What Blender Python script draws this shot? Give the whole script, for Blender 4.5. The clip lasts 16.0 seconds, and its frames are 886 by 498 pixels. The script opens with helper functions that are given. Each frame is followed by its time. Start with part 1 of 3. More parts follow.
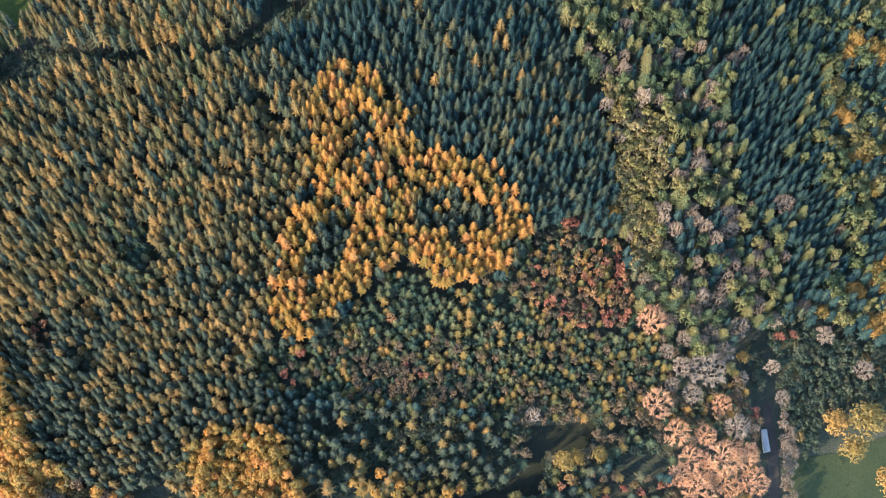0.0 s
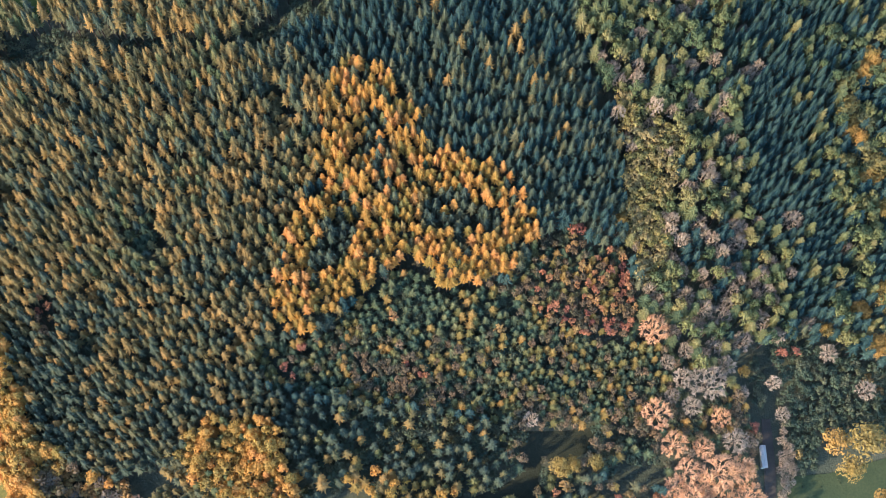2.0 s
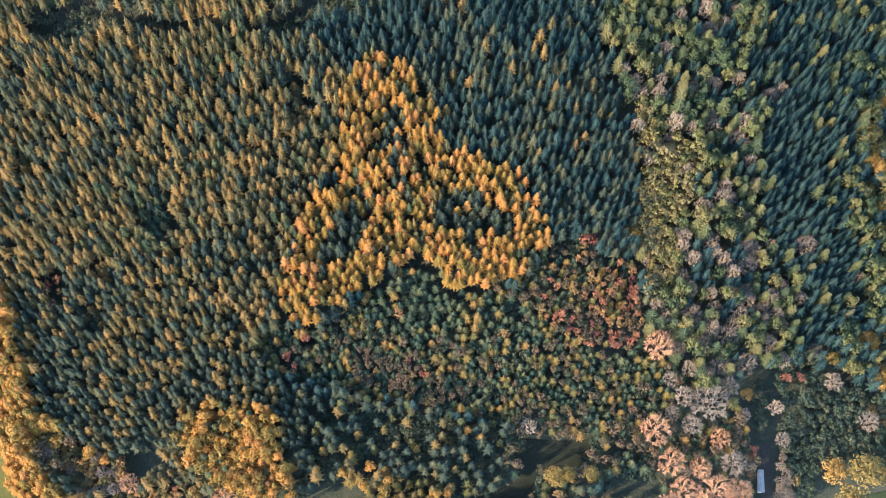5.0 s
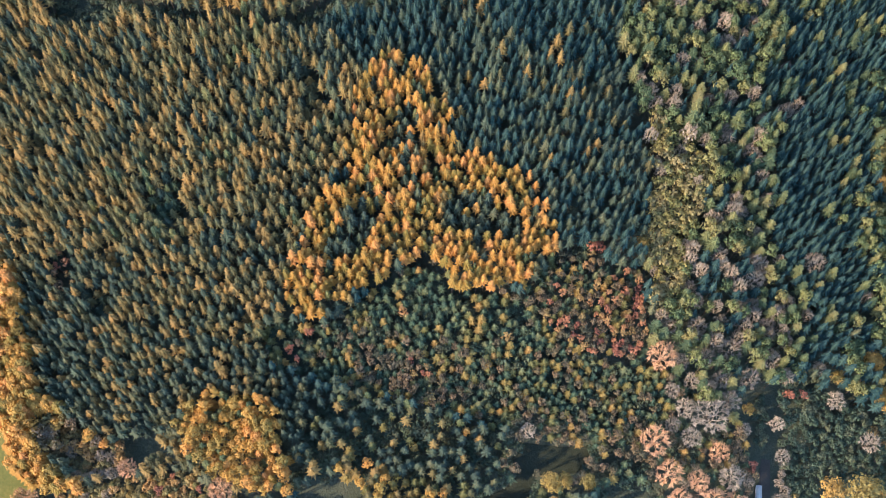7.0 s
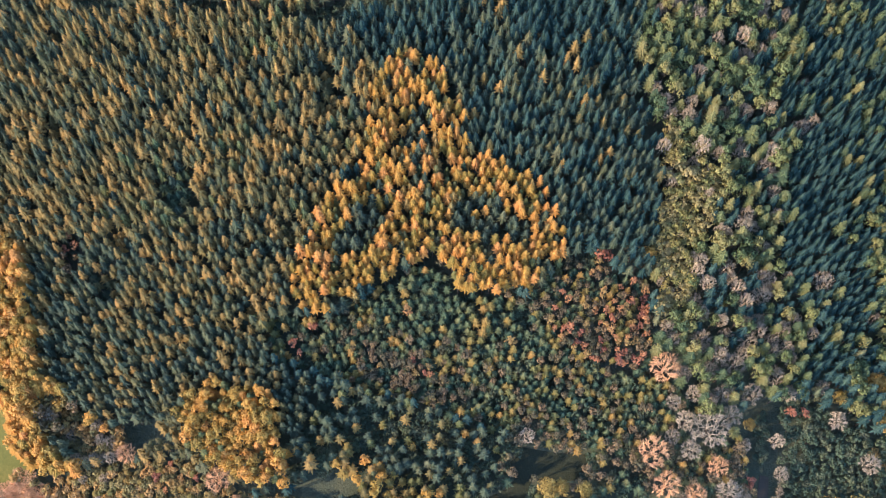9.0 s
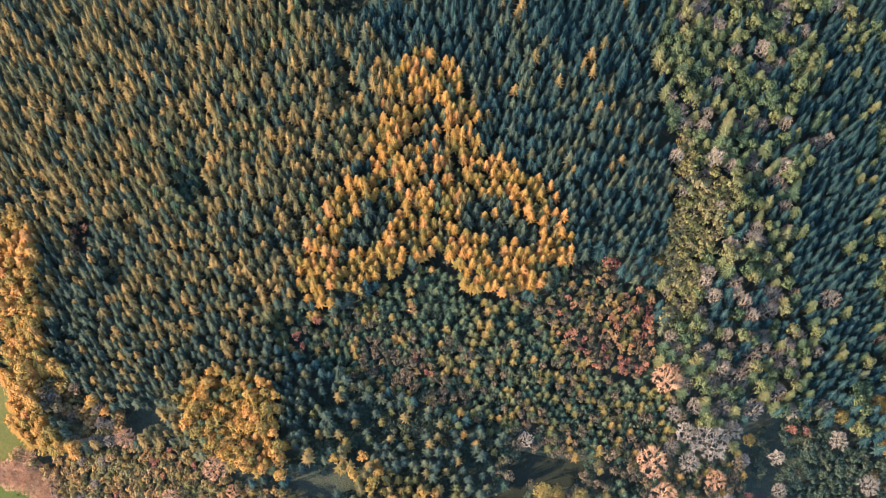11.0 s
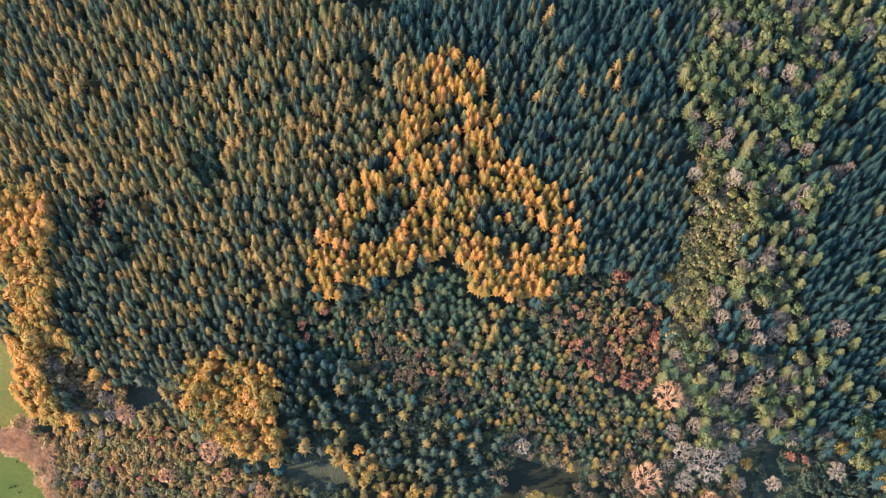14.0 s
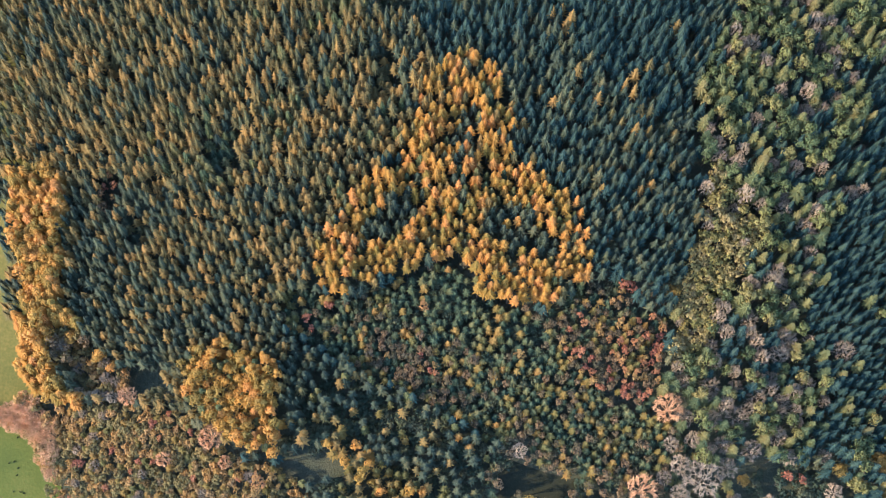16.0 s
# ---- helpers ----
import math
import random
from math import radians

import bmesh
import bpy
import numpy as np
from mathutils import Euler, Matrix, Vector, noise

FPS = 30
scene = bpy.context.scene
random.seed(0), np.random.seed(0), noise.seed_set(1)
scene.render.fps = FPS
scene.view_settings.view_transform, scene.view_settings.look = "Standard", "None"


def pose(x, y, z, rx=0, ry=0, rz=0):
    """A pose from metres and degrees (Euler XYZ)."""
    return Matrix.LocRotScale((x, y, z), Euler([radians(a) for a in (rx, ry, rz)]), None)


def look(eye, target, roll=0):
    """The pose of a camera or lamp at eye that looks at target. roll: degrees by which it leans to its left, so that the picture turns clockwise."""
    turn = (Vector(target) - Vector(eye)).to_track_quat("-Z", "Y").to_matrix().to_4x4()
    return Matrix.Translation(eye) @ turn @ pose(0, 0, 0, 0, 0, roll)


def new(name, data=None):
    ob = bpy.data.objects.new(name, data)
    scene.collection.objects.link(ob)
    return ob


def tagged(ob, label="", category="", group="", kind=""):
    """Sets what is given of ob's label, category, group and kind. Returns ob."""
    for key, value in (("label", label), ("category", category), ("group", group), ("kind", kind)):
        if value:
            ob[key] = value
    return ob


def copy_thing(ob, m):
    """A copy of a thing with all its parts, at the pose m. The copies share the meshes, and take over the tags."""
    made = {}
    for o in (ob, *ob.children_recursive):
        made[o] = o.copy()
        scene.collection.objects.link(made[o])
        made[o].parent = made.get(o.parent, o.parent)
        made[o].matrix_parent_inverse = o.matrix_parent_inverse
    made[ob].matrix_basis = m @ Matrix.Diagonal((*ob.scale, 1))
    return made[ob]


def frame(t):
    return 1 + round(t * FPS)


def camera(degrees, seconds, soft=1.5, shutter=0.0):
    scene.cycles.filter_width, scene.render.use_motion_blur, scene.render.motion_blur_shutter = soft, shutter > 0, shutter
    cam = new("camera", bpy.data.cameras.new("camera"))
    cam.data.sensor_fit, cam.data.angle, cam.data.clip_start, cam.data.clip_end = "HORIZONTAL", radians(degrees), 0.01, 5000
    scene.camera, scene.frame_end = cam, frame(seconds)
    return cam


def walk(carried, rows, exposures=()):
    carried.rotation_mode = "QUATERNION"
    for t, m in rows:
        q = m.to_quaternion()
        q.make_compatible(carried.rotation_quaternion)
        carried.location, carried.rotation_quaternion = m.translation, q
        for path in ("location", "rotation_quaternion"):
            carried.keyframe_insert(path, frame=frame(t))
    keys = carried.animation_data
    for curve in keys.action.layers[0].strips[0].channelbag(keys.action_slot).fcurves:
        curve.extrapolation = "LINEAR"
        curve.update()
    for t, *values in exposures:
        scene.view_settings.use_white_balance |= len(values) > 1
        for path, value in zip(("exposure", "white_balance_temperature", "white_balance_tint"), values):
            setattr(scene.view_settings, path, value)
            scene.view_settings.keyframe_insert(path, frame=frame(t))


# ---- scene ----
cam = camera(38.0, 16.0, 0.8)
PATH = [
    (0.0, pose(-10.326, 5.617, 296.318, 17.379, 0, -11.042)),
    (2.0, pose(-7.842, 3.388, 295.767, 17.780, 0, -8.350)),
    (4.0, pose(-5.292, 1.708, 295.364, 18.090, 0, -5.591)),
    (6.0, pose(-2.679, 0.579, 295.108, 18.309, 0, -2.803)),
    (8.0, pose(0.000, 0.000, 295.000, 18.436, 0, 0.000)),
    (10.0, pose(2.743, -0.029, 295.039, 18.471, 0, 2.827)),
    (12.0, pose(5.551, 0.491, 295.227, 18.414, 0, 5.712)),
    (14.0, pose(8.423, 1.562, 295.561, 18.266, 0, 8.713)),
    (16.0, pose(11.360, 3.182, 296.043, 18.026, 0, 11.912)),
]
walk(cam, PATH, [(0.0, 2.27, 5750, 8), (16.0, 2.27, 5750, 8)])

# outlines of the stands and clearings, in metres
ZONES = {
    "knot": [(-9.9, 131.0), (-7.5, 128.7), (-4.5, 127.8), (-1.2, 124.9), (0.3, 120.8), (2.5, 117.9), (3.5, 114.3), (3.7, 109.1), (8.5, 108.8), (12.7, 106.1), (16.3, 105.3), (20.6, 102.8), (22.4, 99.5), (24.7, 95.0), (26.0, 88.9), (24.5, 85.3), (19.7, 83.7), (18.6, 80.3), (13.8, 79.7), (7.8, 79.7), (1.7, 80.3), (0.4, 84.2), (-1.0, 86.9), (-4.2, 86.6), (-9.7, 85.1), (-11.1, 82.0), (-15.0, 80.9), (-19.0, 80.3), (-19.8, 78.5), (-23.4, 78.0), (-24.7, 74.9), (-31.7, 74.6), (-34.4, 80.7), (-33.3, 84.4), (-30.6, 87.9), (-28.7, 91.8), (-30.1, 95.7), (-26.3, 99.8), (-22.5, 101.7), (-19.6, 104.3), (-20.0, 110.2), (-18.2, 117.4), (-17.5, 121.1), (-12.7, 128.4)],
    "knot_gap_west": [(-24.5, 87.4), (-23.1, 91.8), (-19.9, 96.3), (-16.9, 98.8), (-13.2, 97.2), (-13.5, 92.7), (-16.1, 90.4), (-19.0, 87.7), (-22.1, 86.6)],
    "knot_gap_east": [(1.4, 93.8), (2.0, 97.6), (5.9, 100.2), (10.7, 99.2), (13.9, 96.9), (17.8, 95.5), (18.1, 91.9), (13.9, 88.8), (7.9, 89.1), (5.7, 92.0), (2.7, 92.1)],
    "knot_core": [(-9.3, 118.0), (-3.9, 117.6), (-1.6, 107.6), (3.3, 103.1), (1.3, 93.9), (-10.5, 95.2), (-14.5, 100.1), (-13.4, 106.2)],
    "broadleaf": [(47.1, 154.4), (42.2, 139.0), (40.9, 130.4), (42.0, 121.1), (46.6, 104.3), (46.3, 93.5), (45.0, 84.1), (46.3, 75.5), (44.8, 67.5), (52.0, 59.1), (62.8, 49.9), (66.0, 59.0), (76.5, 59.8), (81.6, 68.5), (80.5, 78.4), (74.4, 81.3), (72.2, 88.4), (72.8, 97.9), (75.3, 109.8), (69.3, 113.8), (74.7, 130.4), (78.9, 139.8), (81.6, 161.8)],
    "scrub": [(46.8, 119.9), (52.8, 113.0), (58.1, 108.4), (59.2, 101.1), (57.2, 94.0), (53.3, 87.3), (53.5, 78.9), (46.3, 75.4), (45.7, 83.8), (46.1, 93.3), (47.1, 104.1), (46.6, 112.8)],
    "east_mix": [(96.8, 125.3), (113.4, 123.0), (123.0, 121.6), (106.4, 45.1), (98.2, 51.2), (82.9, 58.7), (83.8, 63.4), (91.7, 69.5), (94.4, 76.3), (96.4, 88.3), (97.0, 100.4)],
    "east_bushes": [(74.6, 59.9), (83.1, 60.3), (106.4, 44.9), (103.7, 33.3), (94.7, 36.0), (83.4, 36.7), (78.2, 30.3), (74.0, 32.3), (73.6, 43.3)],
    "verge": [(68.4, 56.9), (71.1, 57.1), (70.7, 47.9), (70.2, 44.9), (68.6, 46.9)],
    "lane": [(70.2, 44.2), (72.1, 43.9), (72.1, 40.8), (71.7, 33.4), (70.1, 23.4), (68.1, 14.2), (65.2, 14.7), (67.6, 23.9), (69.2, 33.9), (69.7, 41.0)],
    "meadow": [(74.3, 31.1), (83.7, 30.6), (97.4, 32.1), (110.6, 36.8), (103.6, 2.7), (69.8, 9.1)],
    "north_east": [(2.5, 149.7), (39.9, 156.6), (36.5, 136.7), (33.1, 126.4), (18.6, 131.1), (7.0, 139.7)],
    "red": [(22.4, 79.5), (30.0, 83.0), (33.2, 89.0), (35.3, 86.9), (38.5, 83.9), (44.9, 84.8), (45.0, 75.6), (44.8, 68.4), (40.8, 64.2), (28.7, 67.4), (21.3, 74.4)],
    "young": [(-18.7, 77.3), (-11.3, 83.3), (-0.2, 87.7), (1.5, 82.1), (17.1, 78.6), (24.2, 85.3), (27.9, 88.2), (33.2, 89.0), (30.0, 83.0), (22.4, 79.5), (21.3, 74.4), (28.7, 67.4), (40.8, 64.2), (45.5, 68.2), (52.7, 59.8), (63.8, 50.5), (62.4, 43.6), (40.4, 43.9), (37.2, 46.2), (19.8, 48.2), (15.1, 49.7), (1.1, 54.6), (-38.1, 65.5), (-38.8, 73.9), (-24.2, 73.6)],
    "thin": [(-16.1, 77.4), (-11.5, 81.9), (-0.7, 85.3), (1.4, 81.2), (17.1, 78.1), (20.2, 75.1), (17.0, 70.9), (4.2, 69.7), (-7.7, 70.5), (-14.5, 72.9)],
    "brown": [(-20.4, 68.0), (-10.5, 68.1), (-2.8, 66.7), (1.0, 59.5), (5.2, 56.3), (-2.8, 57.2), (-16.8, 61.5)],
    "rust": [(-36.7, 71.1), (-32.2, 70.8), (-29.5, 68.0), (-29.6, 65.0), (-34.2, 66.5)],
    "star": [(-26.8, 58.9), (-19.3, 59.8), (0.9, 53.7), (14.8, 48.9), (11.9, 43.4), (15.9, 35.6), (5.5, 32.9), (-22.7, 30.1), (-33.0, 39.2)],
    "track": [(14.5, 44.7), (17.6, 48.5), (24.9, 47.5), (32.9, 47.3), (30.1, 42.2), (25.3, 41.2), (19.9, 41.8), (18.3, 37.8), (19.9, 35.0), (15.9, 33.8), (10.5, 34.6), (9.2, 31.2), (-4.0, 31.3), (-0.7, 35.5), (9.9, 37.7), (14.0, 39.4), (15.9, 41.6)],
    "track_east": [(35.8, 38.8), (46.3, 37.7), (46.7, 33.6), (41.1, 32.7), (35.0, 35.5)],
    "clearing": [(12.9, 50.1), (20.2, 49.6), (38.9, 47.3), (49.5, 43.1), (46.9, 30.7), (36.7, 36.9), (20.7, 35.7), (16.8, 32.2), (10.2, 33.5), (11.5, 43.4)],
    "south_mix": [(16.6, 32.2), (20.3, 35.6), (36.0, 36.2), (45.0, 31.0), (43.5, 17.8), (14.7, 23.1)],
    "gold_clump": [(-58.2, 52.7), (-55.7, 56.2), (-51.2, 59.8), (-46.5, 60.6), (-43.1, 57.9), (-37.6, 58.2), (-35.5, 55.0), (-34.9, 50.4), (-33.9, 46.9), (-29.7, 44.0), (-30.3, 38.8), (-36.4, 37.5), (-43.0, 39.1), (-48.6, 42.5), (-54.1, 45.2), (-56.3, 49.3)],
    "gold_edge": [(-105.1, 87.6), (-99.4, 89.8), (-94.2, 88.1), (-92.0, 82.2), (-91.8, 77.2), (-89.4, 69.0), (-88.7, 61.6), (-84.3, 59.4), (-82.4, 57.2), (-88.9, 56.1), (-88.7, 52.9), (-87.3, 48.3), (-84.9, 45.1), (-78.9, 41.9), (-79.8, 40.6), (-87.2, 40.8), (-91.9, 43.3), (-94.8, 47.0), (-95.3, 51.9), (-97.6, 55.8), (-96.3, 59.2), (-98.6, 66.2), (-102.2, 73.0), (-104.9, 81.4)],
    "bushes": [(-86.1, 41.5), (-71.5, 42.8), (-58.8, 44.7), (-53.6, 42.5), (-44.1, 37.0), (-31.1, 36.0), (-23.7, 36.2), (-15.2, 32.0), (-13.5, 24.1), (-79.6, 10.7)],
    "glade_west": [(-70.1, 49.5), (-68.5, 52.0), (-62.5, 51.3), (-61.5, 48.0), (-65.7, 46.0), (-68.7, 46.7)],
    "west_scrub": [(-85.3, 55.7), (-75.2, 51.8), (-68.3, 49.4), (-66.8, 44.0), (-80.1, 42.5), (-82.6, 48.8)],
    "glade_south": [(-32.4, 37.6), (-29.3, 40.6), (-19.5, 41.4), (-17.9, 37.0), (-23.1, 35.4), (-30.5, 34.4)],
    "field_north": [(-141.2, 129.4), (-126.8, 131.8), (-116.1, 88.9), (-110.1, 66.7), (-107.3, 59.6), (-102.3, 51.3), (-98.0, 41.9), (-99.7, 38.2), (-118.4, 34.8)],
    "field_south": [(-116.8, 31.3), (-98.1, 34.3), (-91.4, 32.6), (-86.5, 27.1), (-84.0, 20.4), (-80.9, 8.8), (-110.7, 2.9)],
    "pasture_north": [(-155.2, 129.5), (-116.6, 136.0), (-105.1, 90.6), (-100.5, 68.3), (-98.1, 61.0), (-93.2, 53.0), (-89.8, 43.5), (-93.8, 37.1), (-130.5, 30.7)],
    "pasture_south": [(-130.5, 30.7), (-99.1, 36.1), (-90.8, 36.4), (-83.8, 30.7), (-80.3, 21.2), (-76.8, 8.4), (-124.1, -1.0)],
    "lane_hedge": [(72.0, 45.8), (74.5, 45.3), (74.7, 36.8), (75.6, 31.8), (74.1, 22.1), (72.2, 12.7), (68.7, 13.5), (70.6, 22.8), (71.9, 32.4), (72.4, 39.6)],
    "hedge": [(-115.9, 34.0), (-97.3, 37.0), (-93.0, 41.1), (-89.6, 40.6), (-84.3, 34.3), (-78.0, 8.4), (-79.0, 8.2), (-82.2, 19.5), (-84.6, 26.1), (-89.3, 31.4), (-95.9, 33.0), (-114.7, 29.9)],
    "ride_north": [(-33.1, 137.6), (-28.7, 135.3), (-23.2, 137.7), (-15.5, 140.3), (-11.0, 143.7), (-20.4, 146.4), (-25.2, 141.3), (-30.9, 139.8)],
    "ride_west": [(-84.6, 146.7), (-79.6, 146.2), (-72.1, 146.8), (-66.2, 144.7), (-55.8, 141.5), (-43.7, 140.0), (-31.9, 137.9), (-32.2, 136.0), (-41.7, 137.5), (-52.5, 138.7), (-56.4, 137.5), (-63.4, 139.8), (-73.2, 141.0), (-76.5, 138.7), (-85.5, 139.6)],
    "field_corner": [(-84.1, 162.7), (-70.9, 159.7), (-73.4, 152.8), (-76.2, 151.5), (-86.0, 152.4)],
    "rust_west": [(-84.1, 90.9), (-79.9, 90.5), (-80.5, 83.7), (-83.4, 81.4), (-85.0, 84.6)],
    "glade_mid": [(-62.6, 103.0), (-56.7, 105.4), (-55.8, 97.0), (-59.9, 94.3), (-63.1, 97.3)],
    "wood": [(-124.6, 127.8), (-99.4, 21.0), (-97.8, 15.5), (-93.3, 14.9), (92.8, 15.6), (97.2, 16.2), (98.8, 21.0), (99.9, 25.9), (121.1, 127.6), (117.4, 132.7), (113.1, 137.7), (108.4, 142.4), (103.4, 146.9), (98.1, 151.1), (92.7, 155.2), (86.9, 159.0), (80.6, 162.7), (-82.8, 161.2), (-87.9, 158.3), (-93.2, 155.0), (-98.7, 151.5), (-104.0, 147.6), (-109.3, 143.4), (-114.4, 138.8), (-119.5, 133.7)],
    "south_east": [(36.5, 45.6), (39.9, 43.2), (62.8, 49.9), (66.6, 56.6), (66.4, 45.8), (67.4, 39.6), (66.7, 32.5), (63.2, 14.1), (43.5, 17.8), (45.7, 31.5), (46.9, 34.2), (38.4, 38.9)],
    "margin": [(-153.1, 127.2), (-121.9, 132.5), (-109.8, 86.1), (-100.9, 57.6), (-92.5, 50.5), (-82.5, 42.6), (-74.8, 9.0), (-122.6, -0.6)],
    "lane_side": [(63.3, 52.2), (66.7, 57.7), (76.5, 59.8), (107.5, 49.7), (107.4, 0.9), (41.4, 13.3), (45.3, 32.9)],
    "east_spruce": [(81.6, 161.8), (78.9, 139.8), (74.7, 130.4), (69.3, 113.8), (75.3, 109.8), (72.8, 97.9), (72.2, 88.4), (74.4, 81.3), (80.5, 78.4), (81.6, 68.5), (82.9, 58.7), (94.4, 76.3), (99.5, 100.1), (114.0, 130.5)],
    "south_west": [(-97.4, 98.8), (-76.5, 92.2), (-64.2, 92.1), (-53.2, 85.2), (-38.9, 70.8), (-38.0, 63.5), (-26.8, 59.2), (-33.0, 39.4), (-62.7, 36.1), (-107.0, 47.3)],
    "west": [(-83.9, 162.9), (-31.5, 152.3), (-23.5, 136.6), (-14.5, 125.4), (-17.7, 118.9), (-20.5, 107.4), (-26.6, 98.9), (-31.9, 85.8), (-33.6, 74.5), (-38.9, 70.8), (-53.2, 85.2), (-64.2, 92.1), (-76.5, 92.2), (-93.9, 84.9), (-111.6, 85.8), (-125.7, 126.9)],
    "knot_gap_north": [(-10.8, 111.5), (-10.1, 116.1), (-6.3, 117.0), (-4.0, 114.4), (-4.5, 110.0), (-8.0, 108.6)],
    "west_grey": [(-89.5, 56.0), (-82.8, 57.1), (-79.5, 53.7), (-79.4, 48.6), (-84.8, 47.7), (-87.8, 50.9)],
    "south_gold": [(-21.6, 48.0), (-17.8, 45.4), (-11.1, 42.1), (-1.6, 40.0), (10.1, 36.6), (9.7, 31.7), (-24.2, 38.1)],
}
SPOTS = {
    "pale0": [(47.8, 65.1, 4.1), (45.7, 47.3, 4.1), (59.8, 44.9, 2.8), (48.5, 40.6, 3.7), (50.5, 34.6, 3.6), (57.3, 33.4, 5.0), (62.6, 33.6, 3.9), (63.5, 27.5, 4.1), (50.6, 27.8, 4.6), (57.6, 28.0, 3.7), (64.2, 33.6, 2.1), (54.0, 31.3, 3.2), (47.5, 31.7, 3.2), (55.0, 39.1, 3.0)],
    "pale16": [(-68.9, 44.8, 2.7), (-48.3, 39.6, 3.4), (-57.9, 33.2, 2.1), (-44.2, 35.2, 1.9)],
    "grey0": [(63.0, 66.1, 3.1), (60.7, 60.1, 2.5), (54.4, 59.9, 2.3), (57.6, 52.1, 4.7), (62.0, 39.4, 3.4), (67.0, 60.2, 2.7), (71.8, 64.3, 2.7), (54.2, 79.3, 2.2), (82.2, 84.5, 3.0), (68.8, 81.1, 2.7), (76.2, 76.2, 2.1), (61.0, 86.6, 2.5), (94.1, 77.1, 2.1), (86.1, 55.3, 2.5), (72.8, 50.7, 2.0), (48.4, 118.6, 2.0), (53.7, 108.4, 1.9), (79.9, 118.0, 2.3), (55.8, 71.2, 2.7), (18.2, 50.2, 2.1), (51.8, 64.0, 2.4), (57.7, 64.8, 2.5), (62.6, 55.6, 2.7), (52.5, 54.3, 2.7), (49.9, 58.0, 2.1), (53.6, 48.1, 2.7), (49.8, 51.0, 2.1), (66.1, 71.4, 2.5), (61.2, 72.2, 2.1), (71.4, 71.6, 2.2), (50.0, 71.5, 1.9), (68.3, 75.7, 2.0), (72.1, 115.1, 2.0), (60.0, 119.3, 2.0), (47.1, 121.3, 2.2), (82.8, 62.3, 1.9), (74.9, 85.4, 1.6), (93.3, 46.4, 2.7), (78.0, 126.4, 1.8), (73.8, 44.0, 2.0)],
    "grey16": [(64.7, 131.4, 2.5), (58.3, 127.2, 1.8), (77.0, 116.8, 2.4), (65.6, 145.4, 2.1)],
    "gold0": [(91.0, 35.5, 4.7), (87.1, 30.5, 3.2), (84.2, 36.5, 3.3), (102.6, 94.0, 3.3), (86.5, 60.3, 1.8), (109.9, 114.9, 2.7), (93.9, 22.0, 3.7), (23.2, 39.3, 2.6), (25.8, 39.6, 2.1), (30.8, 39.3, 2.0), (60.3, 78.6, 1.5), (44.2, 89.0, 1.7), (66.6, 54.0, 1.5)],
    "red0": [(-8.2, 75.8, 1.4), (14.4, 69.8, 1.4), (-29.1, 71.9, 1.1), (75.9, 56.9, 1.5), (78.9, 56.8, 1.3), (23.7, 35.1, 2.0), (17.4, 35.1, 1.4), (34.8, 88.5, 1.7), (67.2, 42.2, 1.2), (66.8, 41.0, 0.9)],
    "red16": [(-36.2, 32.8, 2.1), (-33.2, 34.0, 1.4), (-36.1, 29.7, 1.9), (-28.1, 71.9, 1.1)],
}


# ---- light ----
SUN_FROM = Vector((-0.90, -0.38, 0.0)).normalized()
SUN_ELEVATION = radians(23)
world = bpy.data.worlds.new("sky")
scene.world = world
world.use_nodes = True
sky = world.node_tree.nodes.new("ShaderNodeTexSky")
sky.sky_type, sky.sun_disc = "NISHITA", False
sky.sun_elevation = SUN_ELEVATION
sky.sun_rotation = math.atan2(SUN_FROM.x, SUN_FROM.y)
sky.air_density, sky.dust_density = 1.0, 0.6
back = world.node_tree.nodes["Background"]
back.inputs["Strength"].default_value = 0.15
world.node_tree.links.new(sky.outputs[0], back.inputs["Color"])
lamp = bpy.data.lights.new("sun", "SUN")
lamp.energy, lamp.angle, lamp.color = 2.65, radians(2.0), (1.0, 0.725, 0.44)
sun = new("sun", lamp)
sun_way = SUN_FROM * math.cos(SUN_ELEVATION) + Vector((0, 0, math.sin(SUN_ELEVATION)))
sun.matrix_world = look(sun_way * 400, (0, 0, 0))


# ---- materials ----
def base_material(name, roughness):
    mat = bpy.data.materials.new(name)
    mat.use_nodes = True
    nodes, links = mat.node_tree.nodes, mat.node_tree.links
    shader = nodes["Principled BSDF"]
    shader.inputs["Roughness"].default_value = roughness
    shader.inputs["Specular IOR Level"].default_value = 0.25
    return mat, nodes, links, shader


def ramp_of(nodes, stops):
    ramp = nodes.new("ShaderNodeValToRGB")
    while len(ramp.color_ramp.elements) < len(stops):
        ramp.color_ramp.elements.new(0.5)
    for element, (at, colour) in zip(ramp.color_ramp.elements, stops):
        element.position, element.color = at, (*colour, 1)
    return ramp


def noise_of(nodes, links, where, scale, detail=3.0):
    tex = nodes.new("ShaderNodeTexNoise")
    tex.inputs["Scale"].default_value, tex.inputs["Detail"].default_value = scale, detail
    links.new(where, tex.inputs["Vector"])
    return tex.outputs["Fac"]


def maths(nodes, links, kind, a, b):
    node = nodes.new("ShaderNodeMath")
    node.operation = kind
    for slot, value in zip(node.inputs, (a, b)):
        if isinstance(value, (int, float)):
            slot.default_value = value
        else:
            links.new(value, slot)
    return node.outputs[0]


